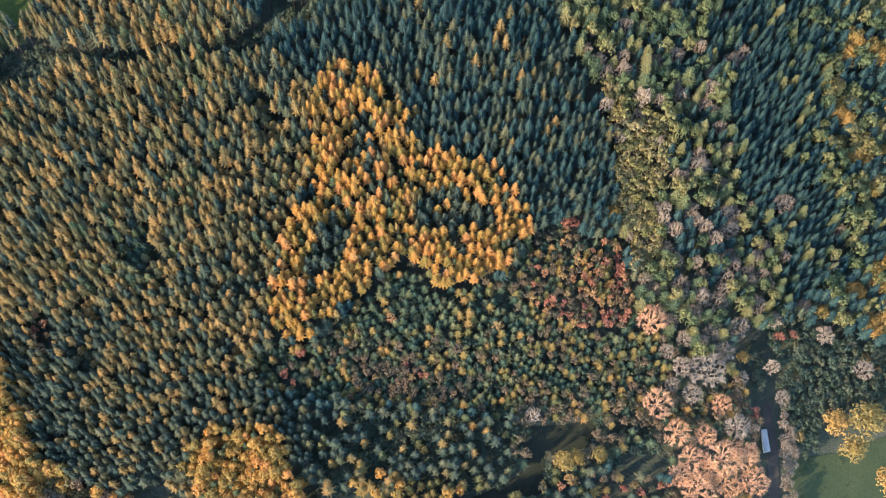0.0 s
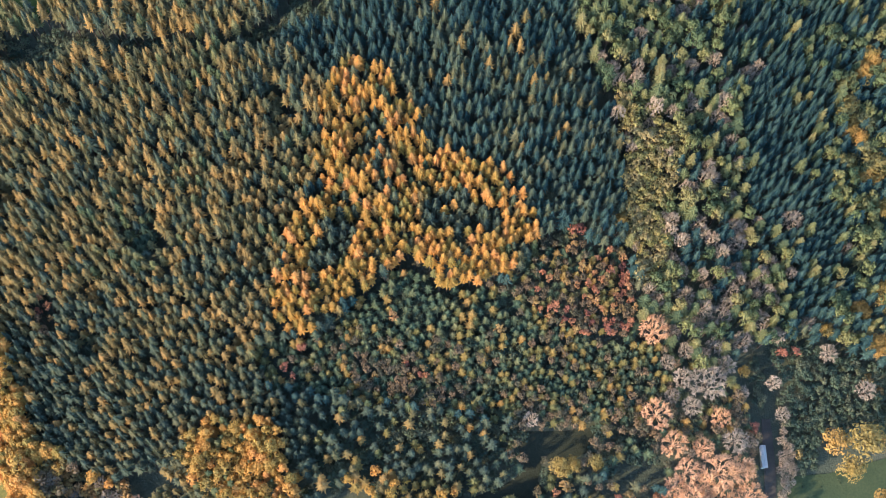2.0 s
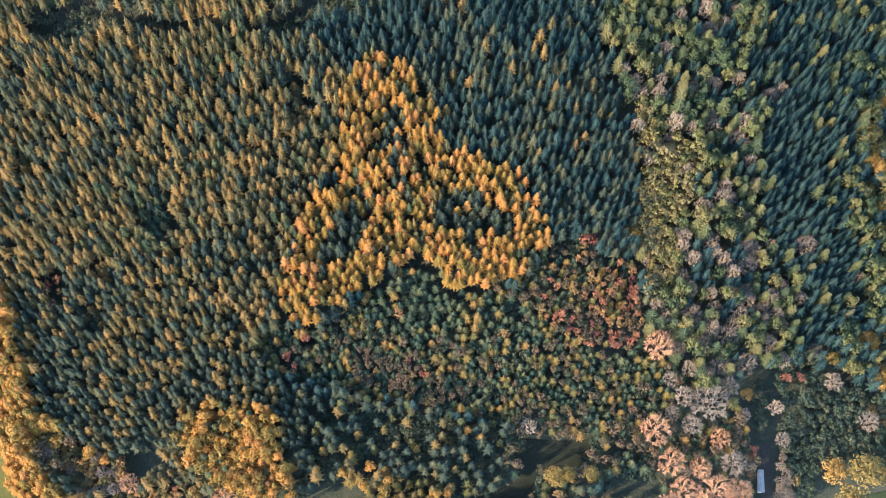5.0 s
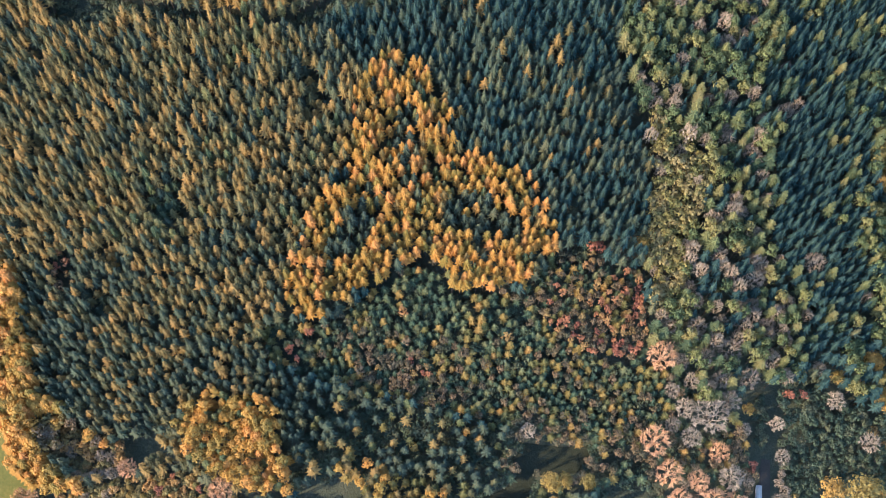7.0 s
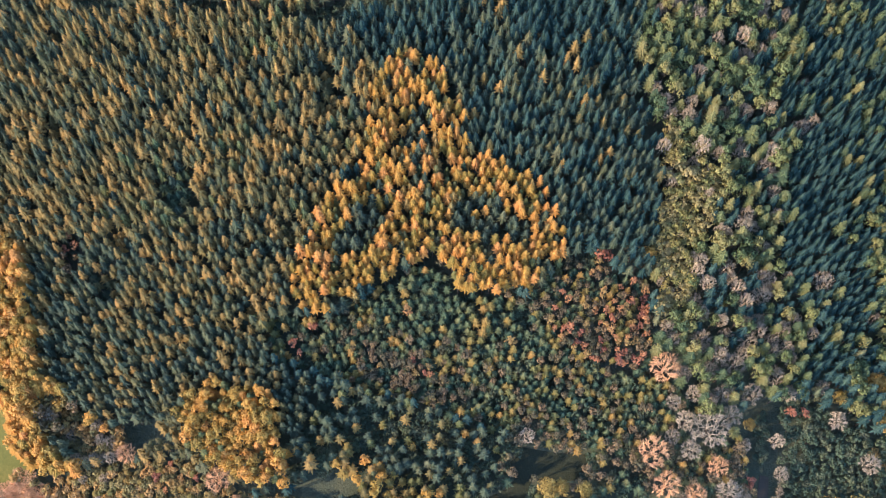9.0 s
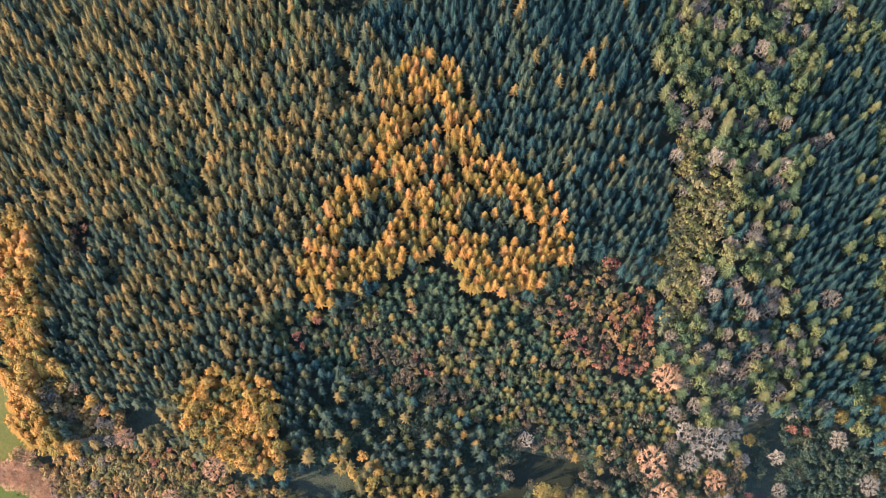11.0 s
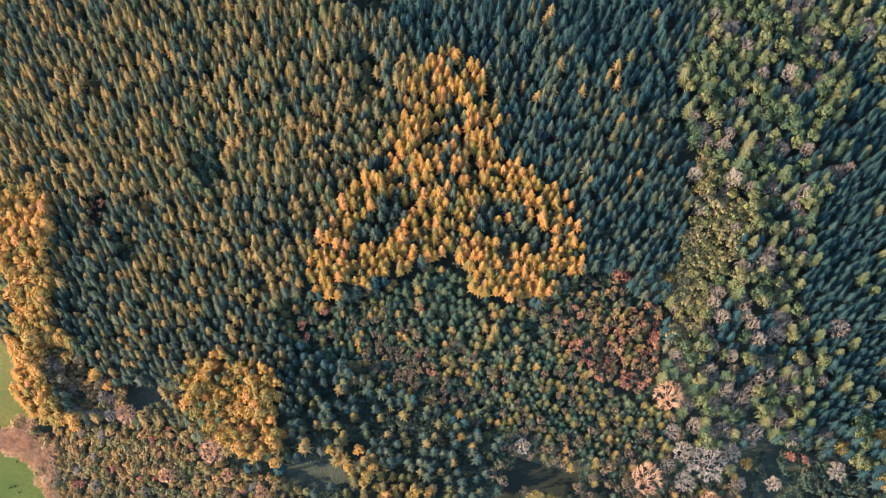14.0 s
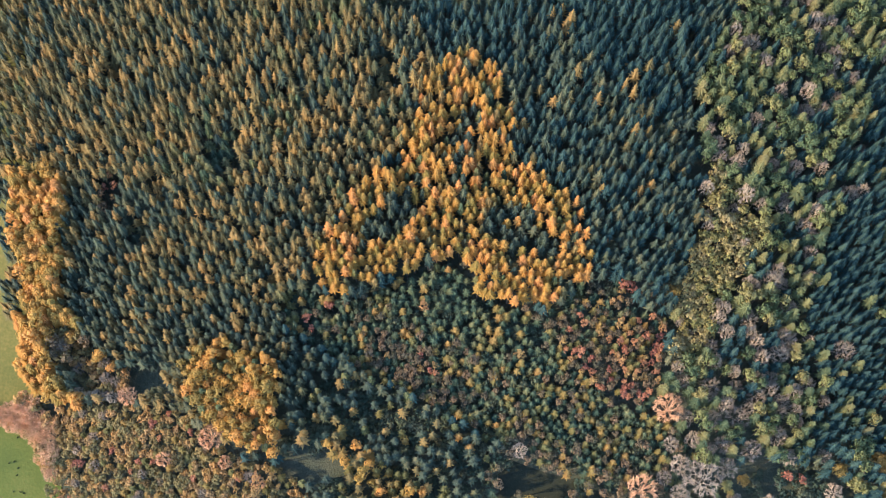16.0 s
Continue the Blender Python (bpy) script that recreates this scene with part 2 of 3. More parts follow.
def leaf_material(name, colours, through_leaf=0.25, roughness=0.75, low=0.7, high=1.35):
    """Foliage or twigs: each tree has its own tone out of colours, and its sprays vary by clump and by needle."""
    mat, nodes, links, shader = base_material(name, roughness)
    info = nodes.new("ShaderNodeObjectInfo")
    tint = nodes.new("ShaderNodeAttribute")
    tint.attribute_name = "tint"
    tone = maths(nodes, links, "FRACT", maths(nodes, links, "ADD", info.outputs["Random"], tint.outputs["Fac"]), 0)
    island = nodes.new("ShaderNodeNewGeometry").outputs["Random Per Island"]
    where = nodes.new("ShaderNodeNewGeometry").outputs["Position"]
    clump = noise_of(nodes, links, where, 0.9, 2.0)
    grain = noise_of(nodes, links, where, 7.0, 2.0)
    # tone of the tree, moved a little by its single sprays
    moved = maths(nodes, links, "ADD", maths(nodes, links, "MULTIPLY", tone, 0.84), maths(nodes, links, "MULTIPLY", island, 0.16))
    ramp = ramp_of(nodes, [(i / max(1, len(colours) - 1), c) for i, c in enumerate(colours)])
    links.new(moved, ramp.inputs[0])
    value = maths(nodes, links, "ADD", maths(nodes, links, "MULTIPLY", clump, 0.6), maths(nodes, links, "MULTIPLY", grain, 0.4))
    span = nodes.new("ShaderNodeMapRange")
    span.inputs["From Min"].default_value, span.inputs["From Max"].default_value = 0.3, 0.7
    span.inputs["To Min"].default_value, span.inputs["To Max"].default_value = low, high
    links.new(value, span.inputs["Value"])
    mix = nodes.new("ShaderNodeVectorMath")
    mix.operation = "SCALE"
    links.new(ramp.outputs[0], mix.inputs[0])
    links.new(span.outputs[0], mix.inputs["Scale"])
    links.new(mix.outputs[0], shader.inputs["Base Color"])
    if through_leaf:
        glow = nodes.new("ShaderNodeBsdfTranslucent")
        links.new(mix.outputs[0], glow.inputs["Color"])
        blend = nodes.new("ShaderNodeMixShader")
        blend.inputs[0].default_value = through_leaf
        links.new(shader.outputs[0], blend.inputs[1])
        links.new(glow.outputs[0], blend.inputs[2])
        links.new(blend.outputs[0], nodes["Material Output"].inputs["Surface"])
    return mat


def ground_material(name, stops, coarse, fine, bump, roughness=0.95):
    """Soil, grass or tarmac: patches at a coarse and a fine scale, with relief."""
    mat, nodes, links, shader = base_material(name, roughness)
    where = nodes.new("ShaderNodeNewGeometry").outputs["Position"]
    a, b = noise_of(nodes, links, where, coarse, 4.0), noise_of(nodes, links, where, fine, 4.0)
    value = maths(nodes, links, "ADD", maths(nodes, links, "MULTIPLY", a, 0.6), maths(nodes, links, "MULTIPLY", b, 0.4))
    ramp = ramp_of(nodes, stops)
    links.new(value, ramp.inputs[0])
    links.new(ramp.outputs[0], shader.inputs["Base Color"])
    relief = nodes.new("ShaderNodeBump")
    relief.inputs["Strength"].default_value, relief.inputs["Distance"].default_value = 0.8, bump
    links.new(b, relief.inputs["Height"])
    links.new(relief.outputs[0], shader.inputs["Normal"])
    return mat


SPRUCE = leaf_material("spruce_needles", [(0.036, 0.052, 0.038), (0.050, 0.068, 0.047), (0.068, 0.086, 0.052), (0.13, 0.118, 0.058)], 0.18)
YOUNG_SPRUCE = leaf_material("young_spruce_needles", [(0.034, 0.060, 0.040), (0.054, 0.080, 0.046), (0.085, 0.105, 0.052), (0.16, 0.145, 0.062)], 0.1)
# dark blue-green needles: the shade on the eastern side is put into the colour
SHADE_BLUE_SPRUCE = leaf_material("shade_blue_needles", [(0.018, 0.043, 0.040), (0.028, 0.058, 0.052), (0.042, 0.073, 0.060)], 0.16)
# bright olive needles: the low sun's warmth in the west is painted in
SUN_WARM_SPRUCE = leaf_material("sun_warm_olive_needles", [(0.066, 0.078, 0.040), (0.138, 0.112, 0.045), (0.225, 0.150, 0.050), (0.31, 0.185, 0.062)], 0.2)
LARCH = leaf_material("golden_larch_needles", [(0.20, 0.16, 0.04), (0.36, 0.205, 0.045), (0.47, 0.235, 0.055), (0.50, 0.225, 0.075)], 0.28)
GREEN_LARCH = leaf_material("turning_larch_needles", [(0.055, 0.082, 0.044), (0.098, 0.118, 0.052), (0.155, 0.155, 0.06), (0.22, 0.18, 0.072)], 0.25)
BROADLEAF = leaf_material("turning_leaves", [(0.055, 0.085, 0.044), (0.095, 0.12, 0.052), (0.16, 0.163, 0.062), (0.22, 0.185, 0.078)], 0.28)
GOLD_LEAF = leaf_material("yellow_leaves", [(0.16, 0.14, 0.05), (0.30, 0.20, 0.055), (0.40, 0.23, 0.065)], 0.3)
OCHRE = leaf_material("ochre_larch_needles", [(0.19, 0.15, 0.045), (0.32, 0.20, 0.05), (0.44, 0.24, 0.058), (0.52, 0.25, 0.075)], 0.3)
YOUNG_LARCH = leaf_material("young_larch_needles", [(0.10, 0.105, 0.043), (0.165, 0.145, 0.048), (0.25, 0.175, 0.052), (0.34, 0.19, 0.06)], 0.25)
RED_LEAF = leaf_material("red_leaves", [(0.17, 0.070, 0.050), (0.28, 0.11, 0.072), (0.36, 0.165, 0.085), (0.29, 0.19, 0.07), (0.13, 0.10, 0.055)], 0.3)
BROWN_LEAF = leaf_material("brown_leaves", [(0.060, 0.068, 0.040), (0.095, 0.082, 0.050), (0.13, 0.098, 0.060), (0.185, 0.122, 0.070), (0.11, 0.098, 0.05)], 0.25)
BUSH_LEAF = leaf_material("bush_leaves", [(0.11, 0.10, 0.047), (0.16, 0.135, 0.058), (0.22, 0.165, 0.065), (0.36, 0.20, 0.07), (0.25, 0.185, 0.10)], 0.25)
SCRUB_LEAF = leaf_material("scrub_leaves", [(0.11, 0.122, 0.048), (0.18, 0.165, 0.058), (0.24, 0.19, 0.066), (0.25, 0.195, 0.09), (0.13, 0.14, 0.05)], 0.25)
HOLLY_LEAF = leaf_material("evergreen_leaves", [(0.026, 0.044, 0.032), (0.042, 0.062, 0.040), (0.064, 0.082, 0.048), (0.095, 0.095, 0.055)], 0.15)
PALE_TWIG = leaf_material("pale_twigs", [(0.46, 0.26, 0.14), (0.56, 0.33, 0.19)], 0.0, 0.85)
GREY_TWIG = leaf_material("grey_twigs", [(0.20, 0.165, 0.13), (0.28, 0.225, 0.17), (0.37, 0.285, 0.205)], 0.0, 0.85)
BARK = leaf_material("bark", [(0.045, 0.036, 0.03), (0.075, 0.06, 0.05)], 0.0, 0.9)
SOIL = ground_material("forest_floor", [(0.3, (0.032, 0.042, 0.030)), (0.5, (0.050, 0.058, 0.040)), (0.7, (0.078, 0.074, 0.050))], 0.15, 2.2, 0.25)
GRASS = ground_material("pasture", [(0.3, (0.034, 0.050, 0.010)), (0.5, (0.050, 0.066, 0.012)), (0.7, (0.080, 0.082, 0.020))], 0.08, 1.6, 0.08)
# meadow grass, its green darkened to stand in for tree shadow
SHADED_MEADOW = ground_material("shaded_grass", [(0.3, (0.022, 0.034, 0.016)), (0.5, (0.034, 0.047, 0.020)), (0.7, (0.055, 0.062, 0.028))], 0.12, 1.8, 0.08)
STRAW = ground_material("dry_grass", [(0.3, (0.055, 0.062, 0.014)), (0.5, (0.085, 0.082, 0.020)), (0.7, (0.14, 0.112, 0.034))], 0.1, 1.6, 0.08)
# earth darkened in its colour for the shade of the trees around the track
SHADED_EARTH = ground_material("shaded_earth", [(0.3, (0.012, 0.016, 0.010)), (0.5, (0.020, 0.024, 0.015)), (0.7, (0.034, 0.034, 0.022))], 0.2, 2.5, 0.12)
TARMAC = ground_material("tarmac", [(0.3, (0.036, 0.033, 0.029)), (0.5, (0.052, 0.046, 0.040)), (0.7, (0.080, 0.066, 0.054))], 0.3, 4.0, 0.02, 0.85)
WHITE = ground_material("white_paint", [(0.3, (0.62, 0.60, 0.56)), (0.6, (0.78, 0.77, 0.74))], 0.8, 6.0, 0.005, 0.5)
SLATE = ground_material("grey_sheet", [(0.3, (0.30, 0.29, 0.27)), (0.6, (0.44, 0.42, 0.39))], 0.6, 5.0, 0.01, 0.6)


# ---- plan ----
def ease(u):
    return 0.5 * (u + math.sqrt(u * u + 100.0))


def level(x, y):
    """The height of the hillside: it rises to the north. The falls to east and west are added to dim and brighten those
    sides.
    """
    return 0.277 * max(-140.0, min(260.0, y)) - 0.07 * ease(min(x, 130.0) - 40.0) - 0.10 * ease(-45.0 - max(x, -130.0))


def inside(p, polygon):
    hit = False
    for (ax, ay), (bx, by) in zip(polygon, polygon[1:] + polygon[:1]):
        if (ay > p[1]) != (by > p[1]) and p[0] < ax + (p[1] - ay) / (by - ay) * (bx - ax):
            hit = not hit
    return hit


OPEN = ("field_north", "field_south", "field_corner", "meadow", "lane", "track", "track_east", "glade_west", "glade_south")
NO_SPRUCE = ("margin", "lane_side")
# what grows where, the first that fits wins: spacing, then kind, share, height and width factors
STANDS = [
    ("ride_north", 1.9, [("young_bush", 1.0, 0.8, 1.2)]),
    ("ride_west", 1.9, [("young_bush", 1.0, 0.8, 1.2)]),
    ("glade_mid", 2.3, [("spruce", 0.7, 0.8, 0.95), ("young_spruce", 0.3, 1.2, 1.2)]),
    ("verge", 1.7, [("evergreen_bush", 0.6, 0.5, 0.8), ("young_bush", 0.4, 0.8, 1.0)]),
    ("lane_hedge", 1.7, [("grey_tree", 0.7, 0.55, 0.45), ("brown_tree", 0.3, 0.7, 0.9)]),
    ("west_scrub", 1.9, [("mixed_bush", 0.5, 1.2, 1.1), ("yellow_larch", 0.2, 0.7, 0.8), ("grey_tree", 0.15, 0.75, 0.6), ("young_bush", 0.15, 1.2, 1.2)]),
    ("knot_gap_west", 2.15, [("spruce", 0.94, 0.95, 1.0), ("golden_larch", 0.06, 0.9, 0.9)]),
    ("knot_gap_east", 2.15, [("spruce", 0.88, 0.95, 1.0), ("golden_larch", 0.12, 0.9, 0.9)]),
    ("knot_gap_north", 2.15, [("spruce", 0.72, 0.95, 1.0), ("golden_larch", 0.28, 0.95, 0.95)]),
    ("west_grey", 1.7, [("grey_tree", 0.3, 1.05, 0.75), ("brown_tree", 0.4, 1.6, 1.4), ("mixed_bush", 0.3, 2.0, 1.2)]),
    ("knot_core", 1.85, [("golden_larch", 0.54, 0.97, 1.0), ("turning_larch", 0.16, 0.8, 0.62), ("spruce", 0.16, 0.95, 0.9), ("olive_spruce", 0.14, 0.95, 0.9)]),
    ("knot", 1.85, [("golden_larch", 0.76, 1.0, 1.0), ("turning_larch", 0.12, 0.82, 0.62), ("spruce", 0.07, 0.95, 0.85), ("olive_spruce", 0.05, 0.98, 0.85)]),
    ("red", 1.6, [("red_tree", 0.42, 1.0, 0.95), ("brown_tree", 0.26, 1.0, 0.95), ("young_larch", 0.18, 1.05, 0.8), ("young_spruce", 0.14, 1.0, 0.85)]),
    ("thin", 1.75, [("young_spruce", 0.72, 1.0, 1.0), ("young_bush", 0.2, 0.9, 1.0), ("young_larch", 0.08, 1.0, 1.0)]),
    ("rust", 2.0, [("red_tree", 0.6, 0.9, 0.9), ("young_spruce", 0.4, 1.0, 1.0)]),
    ("rust_west", 2.4, [("red_tree", 0.4, 1.0, 1.0), ("brown_tree", 0.6, 1.2, 1.2)]),
    ("brown", 1.6, [("brown_tree", 0.52, 1.0, 1.05), ("young_spruce", 0.38, 1.0, 0.95), ("red_tree", 0.1, 0.9, 0.9)]),
    ("young", 1.6, [("young_spruce", 0.34, 1.0, 1.0), ("young_larch", 0.26, 1.0, 0.95), ("young_bush", 0.12, 1.5, 1.0), ("brown_tree", 0.28, 1.0, 1.0)]),
    ("clearing", 2.0, [("young_larch", 0.28, 1.2, 1.0), ("young_spruce", 0.3, 1.2, 1.0), ("brown_tree", 0.2, 1.1, 1.2), ("young_bush", 0.22, 1.3, 1.3)]),
    ("south_gold", 2.0, [("yellow_larch", 0.3, 0.85, 0.8), ("young_larch", 0.3, 1.4, 1.1), ("olive_spruce", 0.25, 0.9, 0.95), ("young_bush", 0.15, 1.6, 1.4)]),
    ("star", 2.0, [("spruce", 0.34, 0.95, 0.95), ("olive_spruce", 0.12, 0.95, 0.9), ("young_larch", 0.07, 1.4, 0.9), ("turning_larch", 0.04, 0.8, 0.75), ("young_bush", 0.43, 1.3, 1.4)]),
    ("south_mix", 2.4, [("red_tree", 0.3, 1.0, 1.1), ("brown_tree", 0.3, 1.1, 1.1), ("spruce", 0.3, 0.8, 1.0), ("young_larch", 0.1, 1.0, 1.0)]),
    ("south_east", 1.75, [("brown_tree", 0.4, 1.1, 1.2), ("young_larch", 0.18, 1.1, 0.9), ("young_spruce", 0.16, 1.1, 0.95), ("grey_tree", 0.08, 0.75, 0.55), ("young_bush", 0.18, 1.4, 1.2)]),
    ("scrub", 1.75, [("scrub_bush", 0.94, 1.3, 1.15), ("grey_tree", 0.06, 0.9, 0.5)]),
    # mostly blue spruces, whose colour darkens this corner as shade would
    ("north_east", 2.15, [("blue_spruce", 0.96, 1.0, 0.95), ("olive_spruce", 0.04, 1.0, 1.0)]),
    ("broadleaf", 2.45, [("turning_larch", 0.34, 1.0, 1.0), ("broadleaf_tree", 0.28, 0.98, 0.62), ("grey_tree", 0.18, 1.12, 0.7), ("blue_spruce", 0.2, 0.95, 0.92)]),
    ("east_mix", 2.4, [("blue_spruce", 0.45, 1.0, 1.1), ("broadleaf_tree", 0.3, 0.9, 0.75), ("turning_larch", 0.15, 0.9, 0.8), ("golden_tree", 0.1, 0.9, 0.7)]),
    ("east_bushes", 1.9, [("evergreen_bush", 0.93, 1.0, 0.95), ("mixed_bush", 0.07, 1.1, 1.0)]),
    ("east_spruce", 2.05, [("blue_spruce", 0.76, 1.0, 0.9), ("turning_larch", 0.14, 1.0, 0.9), ("broadleaf_tree", 0.1, 1.0, 0.6)]),
    ("gold_clump", 1.9, [("golden_plume", 0.2, 0.95, 0.8), ("yellow_larch", 0.62, 1.0, 0.9), ("turning_larch", 0.18, 0.95, 0.8)]),
    ("gold_edge", 1.8, [("golden_plume", 0.62, 1.0, 1.0), ("yellow_larch", 0.38, 1.0, 1.0)]),
    ("bushes", 1.7, [("mixed_bush", 0.72, 1.0, 0.95), ("grey_tree", 0.04, 0.5, 0.5), ("young_larch", 0.16, 0.8, 0.85), ("red_tree", 0.08, 0.7, 0.9)]),
    ("hedge", 1.6, [("pale_tree", 0.8, 0.6, 0.6), ("mixed_bush", 0.2, 1.3, 1.2)]),
    # olive spruces prevail, their colour standing in for sunlight on this side
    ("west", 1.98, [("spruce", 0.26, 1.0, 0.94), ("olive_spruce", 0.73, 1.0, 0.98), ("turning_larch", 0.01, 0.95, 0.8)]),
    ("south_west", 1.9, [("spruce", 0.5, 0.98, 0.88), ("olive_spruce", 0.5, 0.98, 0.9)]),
    # blue spruces mixed in to bring painted shade towards the east
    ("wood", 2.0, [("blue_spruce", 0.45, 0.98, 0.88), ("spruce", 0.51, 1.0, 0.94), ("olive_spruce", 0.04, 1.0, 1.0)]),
]


# ---- tree meshes, as plain arrays ----
class Shape:
    def __init__(self):
        self.v, self.f = [], []

    def add(self, points, faces):
        n = len(self.v)
        self.v.extend(points)
        self.f.extend(tuple(n + i for i in face) for face in faces)


def tube(shape, a, b, ra, rb, sides):
    """A tapered limb from a to b."""
    a, b = Vector(a), Vector(b)
    turn = (b - a).to_track_quat("Z", "Y").to_matrix()
    ring = [turn @ Vector((math.cos(6.2832 * i / sides), math.sin(6.2832 * i / sides), 0)) for i in range(sides)]
    faces = []
    for i in range(sides):
        j = (i + 1) % sides
        faces += [(i, j, sides + j), (i, sides + j, sides + i)]
    shape.add([tuple(a + r * ra) for r in ring] + [tuple(b + r * rb) for r in ring], faces)


def spray(shape, foot, way, length, width, droop, rng):
    """A needled branch: a ridged frond whose sides hang lower than its back."""
    c, s = math.cos(way), math.sin(way)
    x, y, z = foot
    mid, sag = 0.45 + 0.15 * rng.random(), droop * length

    def at(along, across, drop):
        return (x + c * along - s * across, y + s * along + c * across, z + drop)

    lift = 0.10 * width
    shape.add(
        [at(0, 0, 0), at(mid * length, width, -sag * mid - 0.35 * width), at(mid * length, 0, -sag * mid + lift), at(mid * length, -width, -sag * mid - 0.35 * width), at(length, 0.15 * width * (rng.random() - 0.5), -sag * 0.9)],
        [(0, 2, 1), (0, 3, 2), (1, 2, 4), (2, 3, 4)])


def conifer(seed, height, radius, tiers, arms, droop, power, width, start=0.28, core_share=0.55):
    rng = random.Random(seed)
    trunk, crown = Shape(), Shape()
    bend = (rng.uniform(-0.15, 0.15), rng.uniform(-0.15, 0.15))
    tube(trunk, (0, 0, -0.3), (bend[0], bend[1], height * 0.97), height * 0.012 + 0.03, 0.02, 6)
    # the close mass of inner branches: ragged rings that shrink to the tip
    core, steps, rings = [], 8, 4
    for k in range(rings):
        u, turn = k / (rings - 1), rng.random() * 6.28
        reach = radius * core_share * ((1 - u) ** power + 0.04)
        for i in range(steps):
            r = reach * (1.0 if i % 2 else 0.58) * rng.uniform(0.8, 1.2)
            core.append((r * math.cos(6.2832 * i / steps + turn) + bend[0] * u, r * math.sin(6.2832 * i / steps + turn) + bend[1] * u, height * (start + (0.94 - start) * u) + rng.uniform(-0.12, 0.12) - 0.15 * r))
    faces = []
    for k in range(rings - 1):
        for i in range(steps):
            j = (i + 1) % steps
            faces += [(k * steps + i, k * steps + j, (k + 1) * steps + j), (k * steps + i, (k + 1) * steps + j, (k + 1) * steps + i)]
    crown.add(core, faces)
    for k in range(tiers):
        u = k / (tiers - 1)
        z = height * (start + (0.965 - start) * u ** 0.9)
        reach = radius * ((1 - u) ** power * 0.93 + 0.10)
        turn = rng.random() * 6.28
        count = max(4, round(arms * (1 - 0.35 * u)))
        for i in range(count):
            length = reach * rng.uniform(0.72, 1.16)
            spray(crown, (bend[0] * u, bend[1] * u, z + rng.uniform(-0.12, 0.12)), turn + 6.2832 * i / count + rng.uniform(-0.25, 0.25), length, width * (0.35 + 0.65 * length / radius), droop * (1.15 - 0.9 * u) + rng.uniform(-0.08, 0.08), rng)
    tube(crown, (bend[0], bend[1], height * 0.94), (bend[0], bend[1], height * 1.0), 0.07, 0.015, 4)
    return trunk, crown


def clump(shape, p, size, rng, out=(0, 0, 1)):
    """A bunch of leaves: a crooked little tent that faces outwards from the crown."""
    way = (Vector(out).normalized() + Vector((rng.gauss(0, 0.3), rng.gauss(0, 0.3), rng.gauss(0.1, 0.3)))).normalized()
    turn = way.to_track_quat("Z", "Y").to_matrix() @ Matrix.Rotation(rng.uniform(0, 6.28), 3, "Z")
    long, wide = size * rng.uniform(0.8, 1.4), size * rng.uniform(0.6, 1.0)
    pts = [Vector((-long, 0, -0.2 * size)), Vector((0, wide, -0.25 * size)), Vector((long, 0, -0.2 * size)), Vector((0, -wide, -0.25 * size)), Vector((0, 0, 0.2 * size))]
    shape.add([tuple(Vector(p) + turn @ q) for q in pts], [(0, 1, 2), (0, 2, 3)] if rng.random() < 0.6 else [(0, 1, 4), (1, 2, 4), (2, 3, 4), (3, 0, 4)])


def leafy(seed, height, radius, lobes, clumps, size, low=0.35):
    """A trunk with limbs that carry lobes of leaf bunches, with gaps between them."""
    rng = random.Random(seed)
    trunk, crown = Shape(), Shape()
    fork = (rng.uniform(-0.2, 0.2), rng.uniform(-0.2, 0.2), height * low)
    tube(trunk, (0, 0, -0.3), fork, 0.02 * height + 0.03, 0.014 * height + 0.02, 6)
    for k in range(lobes):
        way, out = 6.2832 * (k * 0.618 % 1) + rng.uniform(-0.3, 0.3), math.sqrt((k + 0.4) / lobes) * 0.68
        top = height * (1.0 - 0.42 * out * out) - rng.uniform(0, 0.12) * height
        lobe = radius * rng.uniform(0.36, 0.56)
        heart = (math.cos(way) * radius * out, math.sin(way) * radius * out, top - lobe * 0.8)
        tube(trunk, fork, heart, 0.010 * height + 0.01, 0.02, 4)
        for _ in range(clumps // lobes):
            d = Vector((rng.gauss(0, 1), rng.gauss(0, 1), rng.gauss(0.35, 0.9))).normalized() * lobe * rng.uniform(0.7, 1.12)
            clump(crown, (heart[0] + d.x, heart[1] + d.y, heart[2] + d.z * 0.85), size * rng.uniform(0.7, 1.3), rng, d)
    return trunk, crown


def twig(shape, a, b, thick):
    """A thin three-sided twig that runs out to a point."""
    a, b = Vector(a), Vector(b)
    side = (b - a).orthogonal().normalized() * thick
    other = (b - a).normalized().cross(side)
    shape.add([tuple(a + side), tuple(a - 0.5 * side + 0.87 * other), tuple(a - 0.5 * side - 0.87 * other), tuple(b)], [(0, 1, 3), (1, 2, 3), (2, 0, 3)])


